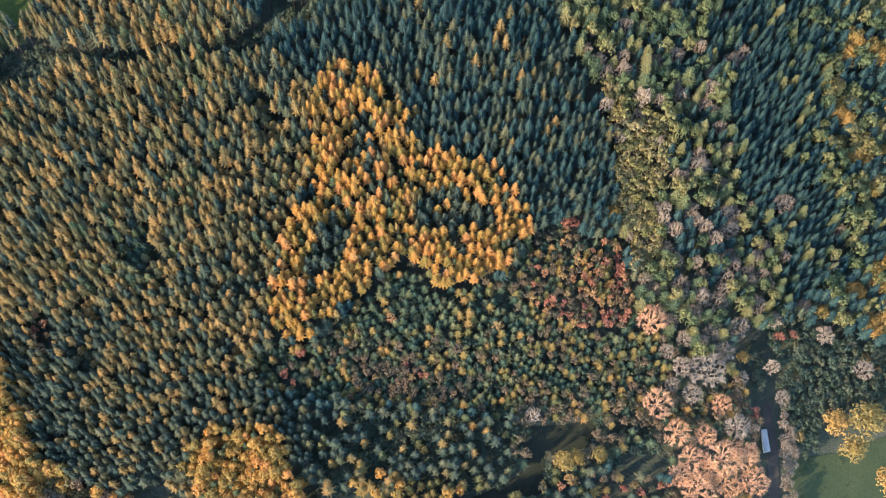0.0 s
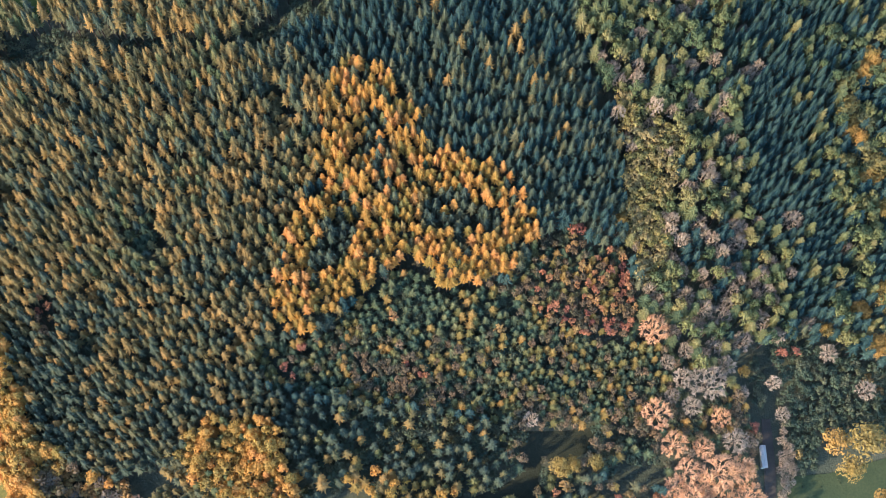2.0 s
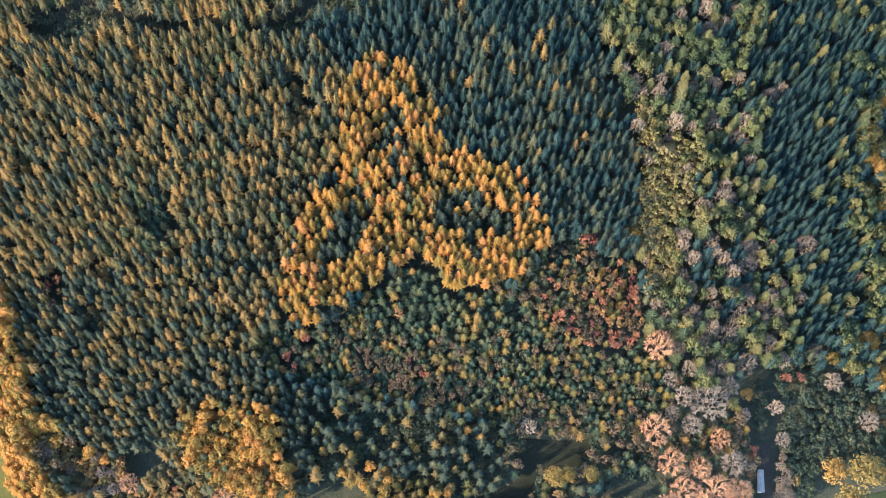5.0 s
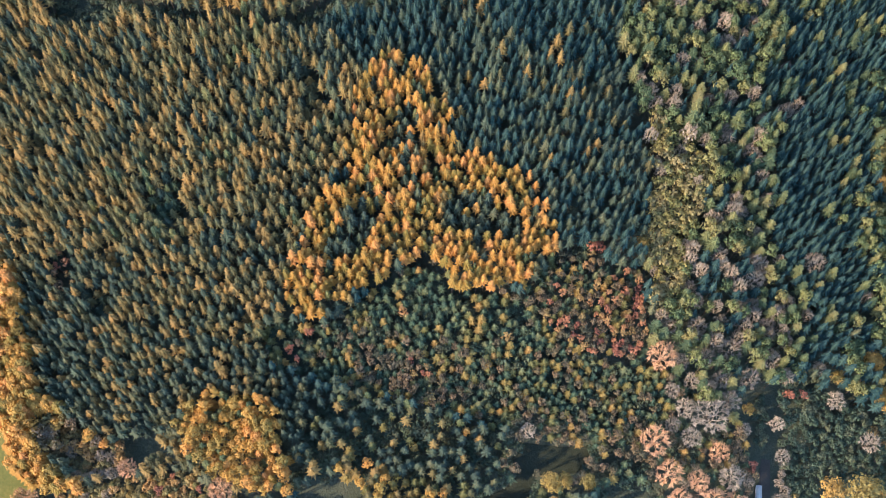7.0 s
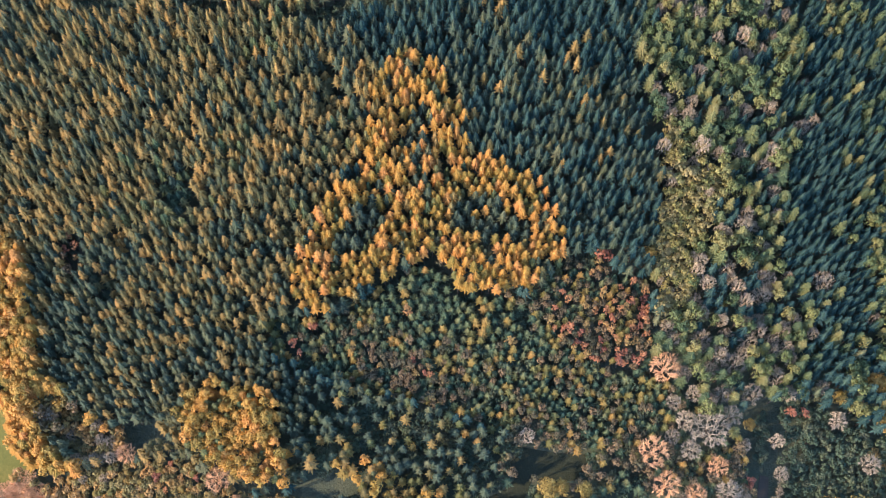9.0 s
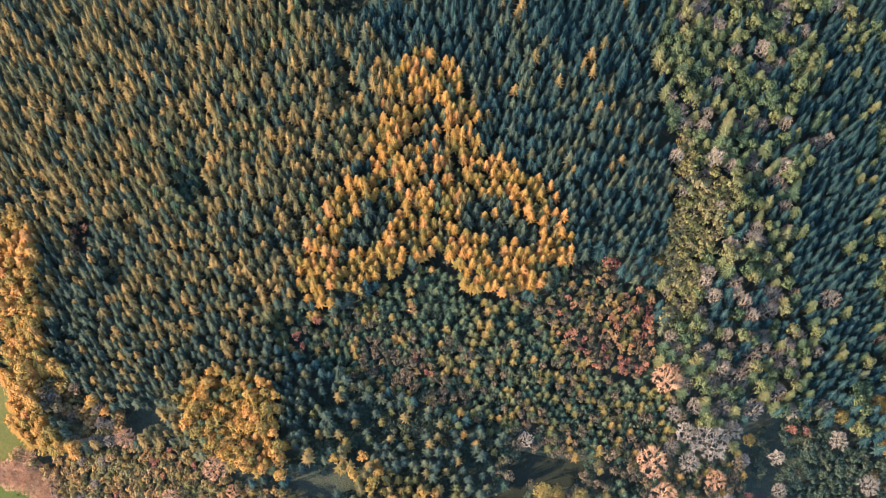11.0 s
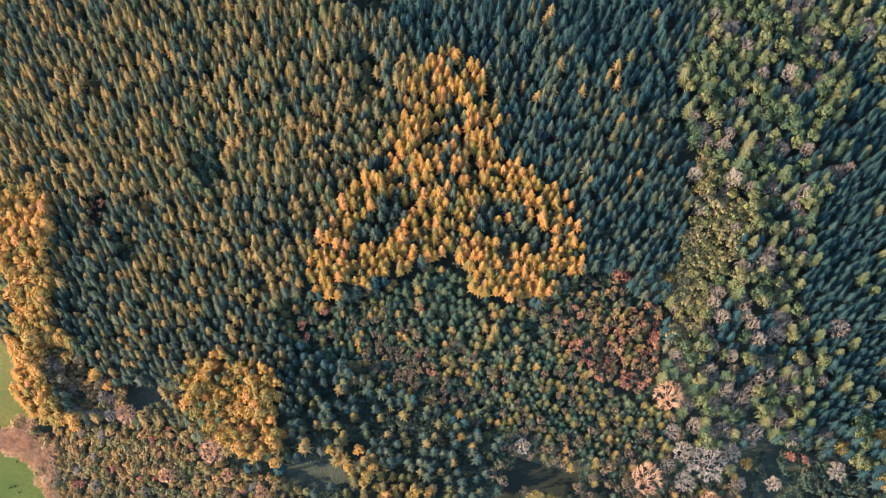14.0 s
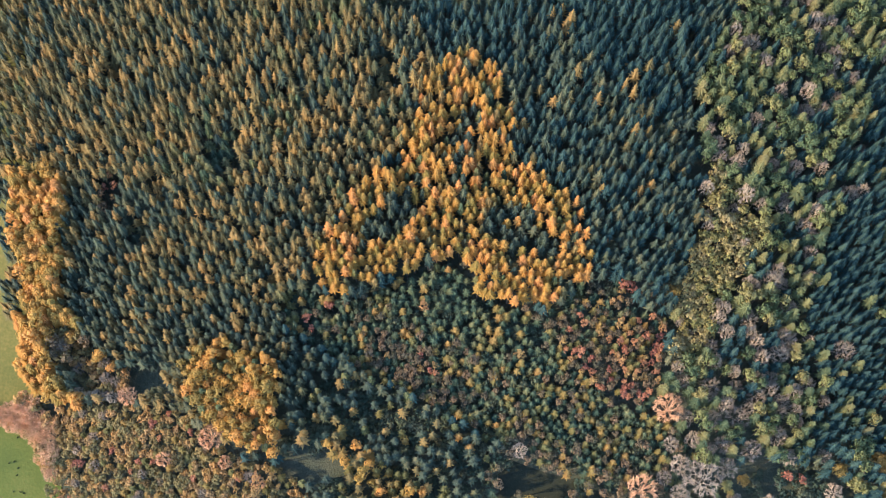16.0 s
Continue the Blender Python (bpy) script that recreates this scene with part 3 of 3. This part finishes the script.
def bare(seed, height, radius, bunches=130, thick=0.03):
    """A leafless tree: a trunk, forked limbs and a rounded dome of fine twigs."""
    rng = random.Random(seed)
    trunk, crown = Shape(), Shape()
    fork = Vector((rng.uniform(-0.2, 0.2), rng.uniform(-0.2, 0.2), height * 0.36))
    tube(trunk, (0, 0, -0.3), fork, 0.26, 0.19, 6)
    heart = Vector((0, 0, height * 0.58))
    rise = height - heart.z
    limbs = []
    for k in range(11):
        way, out = 6.2832 * (k * 0.618 % 1) + rng.uniform(-0.25, 0.25), math.sqrt((k + 0.4) / 11) * 0.66
        end = heart + Vector((math.cos(way) * radius * out, math.sin(way) * radius * out, rise * 0.42 * math.sqrt(1 - out * out) - 0.15 * rise))
        knee = fork.lerp(end, 0.5) + Vector((rng.uniform(-0.2, 0.2), rng.uniform(-0.2, 0.2), -0.2))
        tube(trunk, fork, knee, 0.07, 0.045, 4)
        tube(trunk, knee, end, 0.045, 0.02, 3)
        limbs.append((knee, end))
    for n in range(bunches):
        # tips lie evenly over the dome, with a lumpy outline
        up = 1 - 1.12 * (n + 0.5) / bunches
        around = 2.39996 * n + rng.uniform(-0.3, 0.3)
        flat = math.sqrt(max(0.0, 1 - up * up))
        lump = 0.9 + 0.3 * noise.noise((1.7 * math.cos(around) + seed, 1.7 * math.sin(around), 2.0 * up))
        tip = heart + Vector((math.cos(around) * flat * radius, math.sin(around) * flat * radius, up * rise)) * lump * rng.uniform(0.86, 1.04)
        knee, end = min(limbs, key=lambda q: (q[1] - tip).length + rng.uniform(0, 0.4))
        start = knee.lerp(end, rng.uniform(0.5, 1.0))
        mid = start.lerp(tip, rng.uniform(0.4, 0.6))
        tube(crown, start, mid, thick, thick * 0.75, 3)
        way = (tip - mid).normalized()
        for _ in range(6):
            side = (way + Vector((rng.gauss(0, 0.5), rng.gauss(0, 0.5), rng.gauss(0.05, 0.4)))).normalized()
            twig(crown, mid.lerp(tip, rng.uniform(0, 0.4)), mid + side * (tip - mid).length * rng.uniform(0.7, 1.15), thick)
    return trunk, crown


KINDS = {
    # kind: builder by seed, variants, foliage, name, category, label, group
    "spruce": (lambda s: conifer(s, 11.0, 1.5, 8, 8, 0.2, 0.92, 0.22, 0.5, 0.55), 5, SPRUCE, "spruce", "spruce tree", "dark green conical spruce standing close in the plantation", "plantation spruces"),
    "olive_spruce": (lambda s: conifer(s + 40, 11.0, 1.5, 8, 8, 0.15, 0.88, 0.22, 0.5, 0.55), 5, SUN_WARM_SPRUCE, "spruce", "spruce tree", "olive green conical spruce, the sun's warmth in its colour, in a dense stand", "olive spruces"),
    "blue_spruce": (lambda s: conifer(s + 80, 11.2, 1.5, 8, 8, 0.22, 0.9, 0.22, 0.5, 0.55), 4, SHADE_BLUE_SPRUCE, "blue_spruce", "spruce tree", "blue-green spruce, shade put into its colour, with drooping tiered branches", "blue-green spruces"),
    "young_spruce": (lambda s: conifer(s + 120, 5.3, 1.25, 8, 8, 0.12, 0.65, 0.17, 0.4, 0.55), 4, YOUNG_SPRUCE, "young_spruce", "young spruce", "small dark green young spruce in a mixed planting", "young spruces"),
    "golden_larch": (lambda s: conifer(s + 160, 11.3, 1.4, 10, 8, 0.02, 0.78, 0.22, 0.52, 0.6), 5, LARCH, "larch", "larch tree", "golden orange autumn larch with feathery tiered branches", "golden larches"),
    "turning_larch": (lambda s: conifer(s + 200, 11.6, 1.65, 11, 9, 0.0, 0.62, 0.27, 0.42, 0.66), 4, GREEN_LARCH, "turning_larch", "larch tree", "yellow-green larch beginning to turn, with a full crown", "yellow-green larches"),
    "golden_plume": (lambda s: conifer(s + 700, 11.6, 1.7, 14, 9, 0.02, 0.6, 0.3, 0.45, 0.7), 4, LARCH, "tall_larch", "larch tree", "tall golden larch with a full soft crown at the wood edge", "golden edge larches"),
    "yellow_larch": (lambda s: leafy(s + 760, 11.2, 1.75, 7, 240, 0.23, 0.5), 4, OCHRE, "tall_larch", "larch tree", "soft yellow larch with a full rounded crown in a cluster", "yellow larches"),
    "broadleaf_tree": (lambda s: leafy(s + 240, 11.0, 2.7, 8, 330, 0.28), 4, BROADLEAF, "broadleaf_tree", "broadleaf tree", "green and yellow broadleaf tree with a lumpy crown", "broadleaf trees"),
    "golden_tree": (lambda s: leafy(s + 280, 10.0, 3.2, 14, 800, 0.23), 3, GOLD_LEAF, "broadleaf_tree", "broadleaf tree", "large yellow broadleaf tree in full autumn colour", "yellow broadleaf trees"),
    "young_larch": (lambda s: conifer(s + 320, 5.8, 1.3, 9, 8, 0.0, 0.6, 0.2, 0.36, 0.6), 4, YOUNG_LARCH, "young_larch", "young larch", "small ochre yellow young larch in a mixed planting", "young yellow larches"),
    "red_tree": (lambda s: leafy(s + 360, 6.5, 1.0, 5, 130, 0.14), 4, RED_LEAF, "red_tree", "young tree", "small broadleaf tree with rust red autumn leaves", "red autumn trees"),
    "brown_tree": (lambda s: leafy(s + 400, 6.0, 1.05, 5, 130, 0.14), 4, BROWN_LEAF, "brown_tree", "young tree", "small broadleaf tree with thin brown withered leaves", "brown young trees"),
    "young_bush": (lambda s: leafy(s + 440, 3.0, 1.2, 5, 130, 0.17, 0.2), 3, HOLLY_LEAF, "bush", "bush", "low green bush between young trees", "green bushes"),
    "scrub_bush": (lambda s: leafy(s + 480, 6.6, 1.35, 5, 130, 0.2, 0.2), 4, SCRUB_LEAF, "scrub_bush", "bush", "low olive and straw-coloured scrub bush in a clearing", "scrub bushes"),
    "mixed_bush": (lambda s: leafy(s + 520, 4.2, 1.25, 5, 170, 0.18, 0.2), 4, BUSH_LEAF, "bush", "bush", "rounded olive and orange bush in a young planting", "olive bushes"),
    "evergreen_bush": (lambda s: leafy(s + 560, 4.6, 1.35, 5, 170, 0.19, 0.2), 4, HOLLY_LEAF, "evergreen_bush", "bush", "dense dark green rounded bush", "evergreen bushes"),
    "grey_tree": (lambda s: bare(s + 600, 8.8, 2.8, 120, 0.05), 3, GREY_TWIG, "bare_tree", "bare tree", "leafless grey-brown tree with a haze of fine twigs", "bare grey trees"),
    "pale_tree": (lambda s: bare(s + 640, 8.6, 3.2, 140, 0.048), 3, PALE_TWIG, "bare_tree", "bare tree", "leafless tree with pale pinkish sunlit branches", "bare pale trees"),
}
WIDTH = {"grey_tree": 2.8, "pale_tree": 3.3, "golden_tree": 3.2, "red_tree": 1.0}


def mesh_of(name, shape, *materials):
    data = bpy.data.meshes.new(name)
    data.from_pydata(shape.v, [], shape.f)
    for m in materials:
        data.materials.append(m)
    return data


# ---- ground and open land ----
def ground_sheet():
    reach = np.r_[-3000, -1500, -600, -250, np.linspace(-160, 160, 97), 250, 600, 1500, 3000]
    down = np.r_[-3000, -1500, -600, -250, np.linspace(-140, 260, 121), 350, 600, 1500, 3000]
    n = len(reach)
    verts = [(float(x), float(y), level(x, y) + 0.12 * noise.noise((x * 0.11, y * 0.11, 0)) - 0.12) for y in down for x in reach]
    faces = [(j * n + i, j * n + i + 1, (j + 1) * n + i + 1, (j + 1) * n + i) for j in range(len(down) - 1) for i in range(n - 1)]
    data = bpy.data.meshes.new("ground")
    data.from_pydata(verts, [], faces)
    data.materials.append(SOIL)
    tagged(new("ground", data), "dark forest floor of needles, soil and moss", "ground", kind="structure")


def slab(name, polygon, z, material, label, category):
    """A patch of open land with a rim of its own depth."""
    bm = bmesh.new()
    top = bm.faces.new([bm.verts.new((x, y, z + level(x, y))) for x, y in polygon])
    if top.normal.z < 0:
        top.normal_flip()
    bm.normal_update()
    side = bmesh.ops.extrude_face_region(bm, geom=[top])
    for v in side["geom"]:
        if isinstance(v, bmesh.types.BMVert):
            v.co.z -= 0.4
    bmesh.ops.triangulate(bm, faces=bm.faces[:])
    bmesh.ops.recalc_face_normals(bm, faces=bm.faces[:])
    data = bpy.data.meshes.new(name)
    bm.to_mesh(data)
    bm.free()
    data.materials.append(material)
    return tagged(new(name, data), label, category, kind="structure")


ground_sheet()
slab("field_1", ZONES["pasture_north"], 0.05, STRAW, "yellow-green pasture beside the wood", "field")
slab("field_2", ZONES["pasture_south"], 0.05, GRASS, "bright green pasture with small tufts", "field")
slab("field_3", ZONES["field_corner"], 0.05, GRASS, "green pasture behind the wood", "field")
slab("meadow", ZONES["meadow"], 0.05, SHADED_MEADOW, "green meadow with scattered trees", "meadow")
slab("road", ZONES["lane"], 0.08, TARMAC, "narrow dark tarmac lane between trees", "road")
slab("track", ZONES["track"], 0.04, SHADED_EARTH, "dark earth forest track, the trees' shade painted into its colour", "track")


# ---- trees ----
rng = random.Random(11)
taken = [(x, y, r, kind) for key, kind in (("pale0", "pale_tree"), ("pale16", "pale_tree"), ("grey0", "grey_tree"), ("grey16", "grey_tree"), ("gold0", "golden_tree"), ("red0", "red_tree"), ("red16", "red_tree")) for x, y, r in SPOTS[key]]
plants = {kind: [] for kind in KINDS}
for x, y, r, kind in taken:
    wide = r / WIDTH[kind] 
    plants[kind].append((x, y, 0.55 * wide + 0.45 if kind != "red_tree" else 1.0, wide, True))


def stand_of(p):
    if not inside(p, ZONES["wood"]) or any(inside(p, ZONES[k]) for k in OPEN):
        return None
    name = next((name for name, *_ in STANDS if inside(p, ZONES[name])), None)
    return None if name in ("wood", "south_west") and any(inside(p, ZONES[k]) for k in NO_SPRUCE) else name


for name, gap, mix in STANDS:
    xs, ys = zip(*ZONES[name])
    turn, rowgap = 0.12, gap * 0.9
    c, s = math.cos(turn), math.sin(turn)
    half = int(max(max(xs) - min(xs), max(ys) - min(ys)) / rowgap * 0.75) + 4
    mx, my = (min(xs) + max(xs)) / 2, (min(ys) + max(ys)) / 2
    for j in range(-half, half + 1):
        for i in range(-half, half + 1):
            u, v = (i + 0.5 * (j % 2) + rng.uniform(-0.32, 0.32)) * gap, (j + rng.uniform(-0.3, 0.3)) * rowgap
            p, pick, tall, wide = (mx + c * u - s * v, my + s * u + c * v), rng.random(), rng.uniform(0.84, 1.1), rng.uniform(0.84, 1.2)
            if rng.random() < 0.07:
                tall, wide = tall * 1.1, wide * 1.18
            # neighbours share kind and height, so that a stand has patches, hollows and small gaps
            patch = 0 if name.startswith("knot") else noise.noise((p[0] * 0.055, p[1] * 0.055, 7.0))
            pick, tall = min(0.999, max(0.0, pick + 0.42 * patch)), tall * (1 + 0.2 * noise.noise((p[0] * 0.09, p[1] * 0.09, 1.0)))
            if name in ("west", "south_west", "wood") and noise.noise((p[0] * 0.13, p[1] * 0.13, 4.0)) > 0.52:
                tall *= 0.62
            if stand_of(p) != name or any((p[0] - x) ** 2 + (p[1] - y) ** 2 < (0.8 * r) ** 2 for x, y, r, _ in taken):
                continue
            for kind, share, height, width in mix:
                pick -= share
                if pick < 0:
                    break
            plants[kind].append((p[0], p[1], height * tall, width * wide, False))

MIDDLE = sum(y for _, y in ZONES["knot"]) / len(ZONES["knot"])
LIMIT = {"spruce": 150, "golden_larch": 260, "blue_spruce": 150, "turning_larch": 150, "young_spruce": 200}
for kind, (build, variants, foliage, name, category, label, group) in KINDS.items():
    here = plants[kind]
    if not here:
        continue
    shapes = [build(s) for s in range(variants)]
    bark = PALE_TWIG if foliage is PALE_TWIG else BARK
    meshes = [(mesh_of("trunk", a, bark), mesh_of("crown", b, foliage)) for a, b in shapes]
    here.sort(key=lambda q: (not q[4], (q[0] + 4) ** 2 + (q[1] - MIDDLE) ** 2))
    first, places = {}, {}
    for n, (x, y, tall, wide, _) in enumerate(here[:LIMIT.get(kind, 125)]):
        k = n % variants
        m = Matrix.Translation((x, y, level(x, y) - 0.05)) @ Matrix.Rotation(rng.uniform(0, 6.28), 4, "Z") @ Matrix.Diagonal((wide, wide, tall, 1))
        if k in first:
            copy_thing(first[k], m)
            continue
        tree = tagged(new(name), label, category, group)
        for part_name, data in zip(("trunk", "crown"), meshes[k]):
            new(part_name, data).parent = tree
        first[k], places[k] = tree, m
    for k, m in places.items():
        first[k].matrix_basis = m
    rest = here[LIMIT.get(kind, 125):]
    if not rest:
        continue
    arrays = []
    for a, b in shapes:
        arrays.append((np.array(a.v + b.v), np.array(a.f + [tuple(len(a.v) + i for i in f) for f in b.f]), np.array([0] * len(a.f) + [1] * len(b.f))))
    verts, faces, slots, tints, base = [], [], [], [], 0
    for n, (x, y, tall, wide, _) in enumerate(rest):
        v, f, slot = arrays[n % variants]
        a = rng.uniform(0, 6.28)
        c, s = math.cos(a) * wide, math.sin(a) * wide
        verts.append(np.stack([x + c * v[:, 0] - s * v[:, 1], y + s * v[:, 0] + c * v[:, 1], v[:, 2] * tall + level(x, y) - 0.05], 1))
        faces.append(f + base)
        slots.append(slot)
        tints.append(np.full(len(v), rng.random()))
        base += len(v)
    verts, faces, slots, tints = np.concatenate(verts), np.concatenate(faces), np.concatenate(slots), np.concatenate(tints)
    data = bpy.data.meshes.new(name + "_stand")
    data.vertices.add(len(verts))
    data.vertices.foreach_set("co", verts.astype(np.float32).ravel())
    data.loops.add(faces.size)
    data.loops.foreach_set("vertex_index", faces.astype(np.int32).ravel())
    data.polygons.add(len(faces))
    data.polygons.foreach_set("loop_start", np.arange(0, faces.size, 3, dtype=np.int32))
    data.materials.append(bark)
    data.materials.append(foliage)
    data.polygons.foreach_set("material_index", slots.astype(np.int32))
    data.attributes.new("tint", "FLOAT", "POINT").data.foreach_set("value", tints.astype(np.float32))
    data.update(calc_edges=True)
    data.validate()
    tagged(new(name + "_stand", data), "dense stand: " + label, category, group, "stuff")


# ---- tufts of rush in the pastures ----
def rush_tufts():
    rng = random.Random(5)
    shape = Shape()
    for key, count in (("field_south", 60), ("field_north", 50), ("meadow", 30)):
        xs, ys = zip(*ZONES[key])
        for _ in range(count):
            p = (rng.uniform(min(xs), max(xs)), rng.uniform(min(ys), max(ys)))
            if not inside(p, ZONES[key]):
                continue
            for _ in range(14):
                way, out, tall = rng.uniform(0, 6.28), rng.uniform(0.1, 0.45), rng.uniform(0.25, 0.6)
                z = level(*p) + 0.04
                twig(shape, (p[0] + 0.3 * out * math.cos(way), p[1] + 0.3 * out * math.sin(way), z), (p[0] + out * math.cos(way), p[1] + out * math.sin(way), z + tall), 0.06)
    tagged(new("rush_tufts", mesh_of("rush_tufts", shape, HOLLY_LEAF)), "dark green rush tufts scattered over the pasture", "grass tufts", kind="stuff")


rush_tufts()


# ---- the white shed beside the lane ----
def part(name, bm, material, parent, label=""):
    data = bpy.data.meshes.new(name)
    bm.to_mesh(data)
    bm.free()
    data.materials.append(material)
    ob = new(name, data)
    ob.parent = parent
    return tagged(ob, label)


def block(x0, y0, z0, x1, y1, z1, bevel=0.02):
    bm = bmesh.new()
    bmesh.ops.create_cube(bm, size=1)
    for v in bm.verts:
        v.co = ((x0 + x1) / 2 + v.co.x * (x1 - x0), (y0 + y1) / 2 + v.co.y * (y1 - y0), (z0 + z1) / 2 + v.co.z * (z1 - z0))
    bmesh.ops.bevel(bm, geom=bm.edges[:], offset=bevel, segments=1, affect="EDGES")
    return bm


def shed(x, y, turn):
    """A long low shed with white walls and a sheet roof of two pitches."""
    home = tagged(new("shed"), "long low white shed with a pale sheet roof beside the lane", "shed")
    half, wide, tall, rise = 2.3, 0.4, 2.0, 0.2
    part("wall", block(-wide, -half, -0.4, wide, -half + 0.15, tall), WHITE, home)
    part("wall", block(-wide, half - 0.15, -0.4, wide, half, tall), WHITE, home)
    part("wall", block(-wide, -half + 0.152, -0.4, -wide + 0.15, half - 0.152, tall), WHITE, home)
    part("wall", block(wide - 0.15, -half + 0.152, -0.4, wide, half - 0.152, tall), WHITE, home)
    for side in (-1, 1):
        bm = bmesh.new()
        rim, top = side * (wide + 0.25), 0.0
        pts = [(rim, -half - 0.2, tall - 0.05), (rim, half + 0.2, tall - 0.05), (top, half + 0.2, tall + rise), (top, -half - 0.2, tall + rise)]
        low = [bm.verts.new(p) for p in pts]
        high = [bm.verts.new((p[0], p[1], p[2] + 0.08)) for p in pts]
        bm.faces.new(low)
        bm.faces.new(high[::-1])
        for i in range(4):
            j = (i + 1) % 4
            bm.faces.new((low[i], high[i], high[j], low[j]))
        bmesh.ops.recalc_face_normals(bm, faces=bm.faces[:])
        roof = part("roof", bm, SLATE, home, "pale weathered sheet roof")
        for k in range(6):
            at = -half + 0.2 + k * (2 * half - 0.4) / 5
            bm = block(-0.03, at - 0.03, 0.0, 0.03, at + 0.03, 0.03, 0.004)
            for v in bm.verts:
                u = 0.5 + v.co.x / 0.06
                v.co.x, v.co.z = rim + (top - rim) * u, tall + 0.035 + (rise + 0.045) * u + v.co.z
            part("batten", bm, SLATE, roof)
    part("door", block(wide + 0.003, -0.5, -0.2, wide + 0.05, 0.5, 1.95), SLATE, home, "grey boarded door")
    home.matrix_basis = Matrix.Translation((x, y, level(x, y) + 0.02)) @ Matrix.Rotation(turn, 4, "Z")


shed(68.9, 35.9, radians(-6))
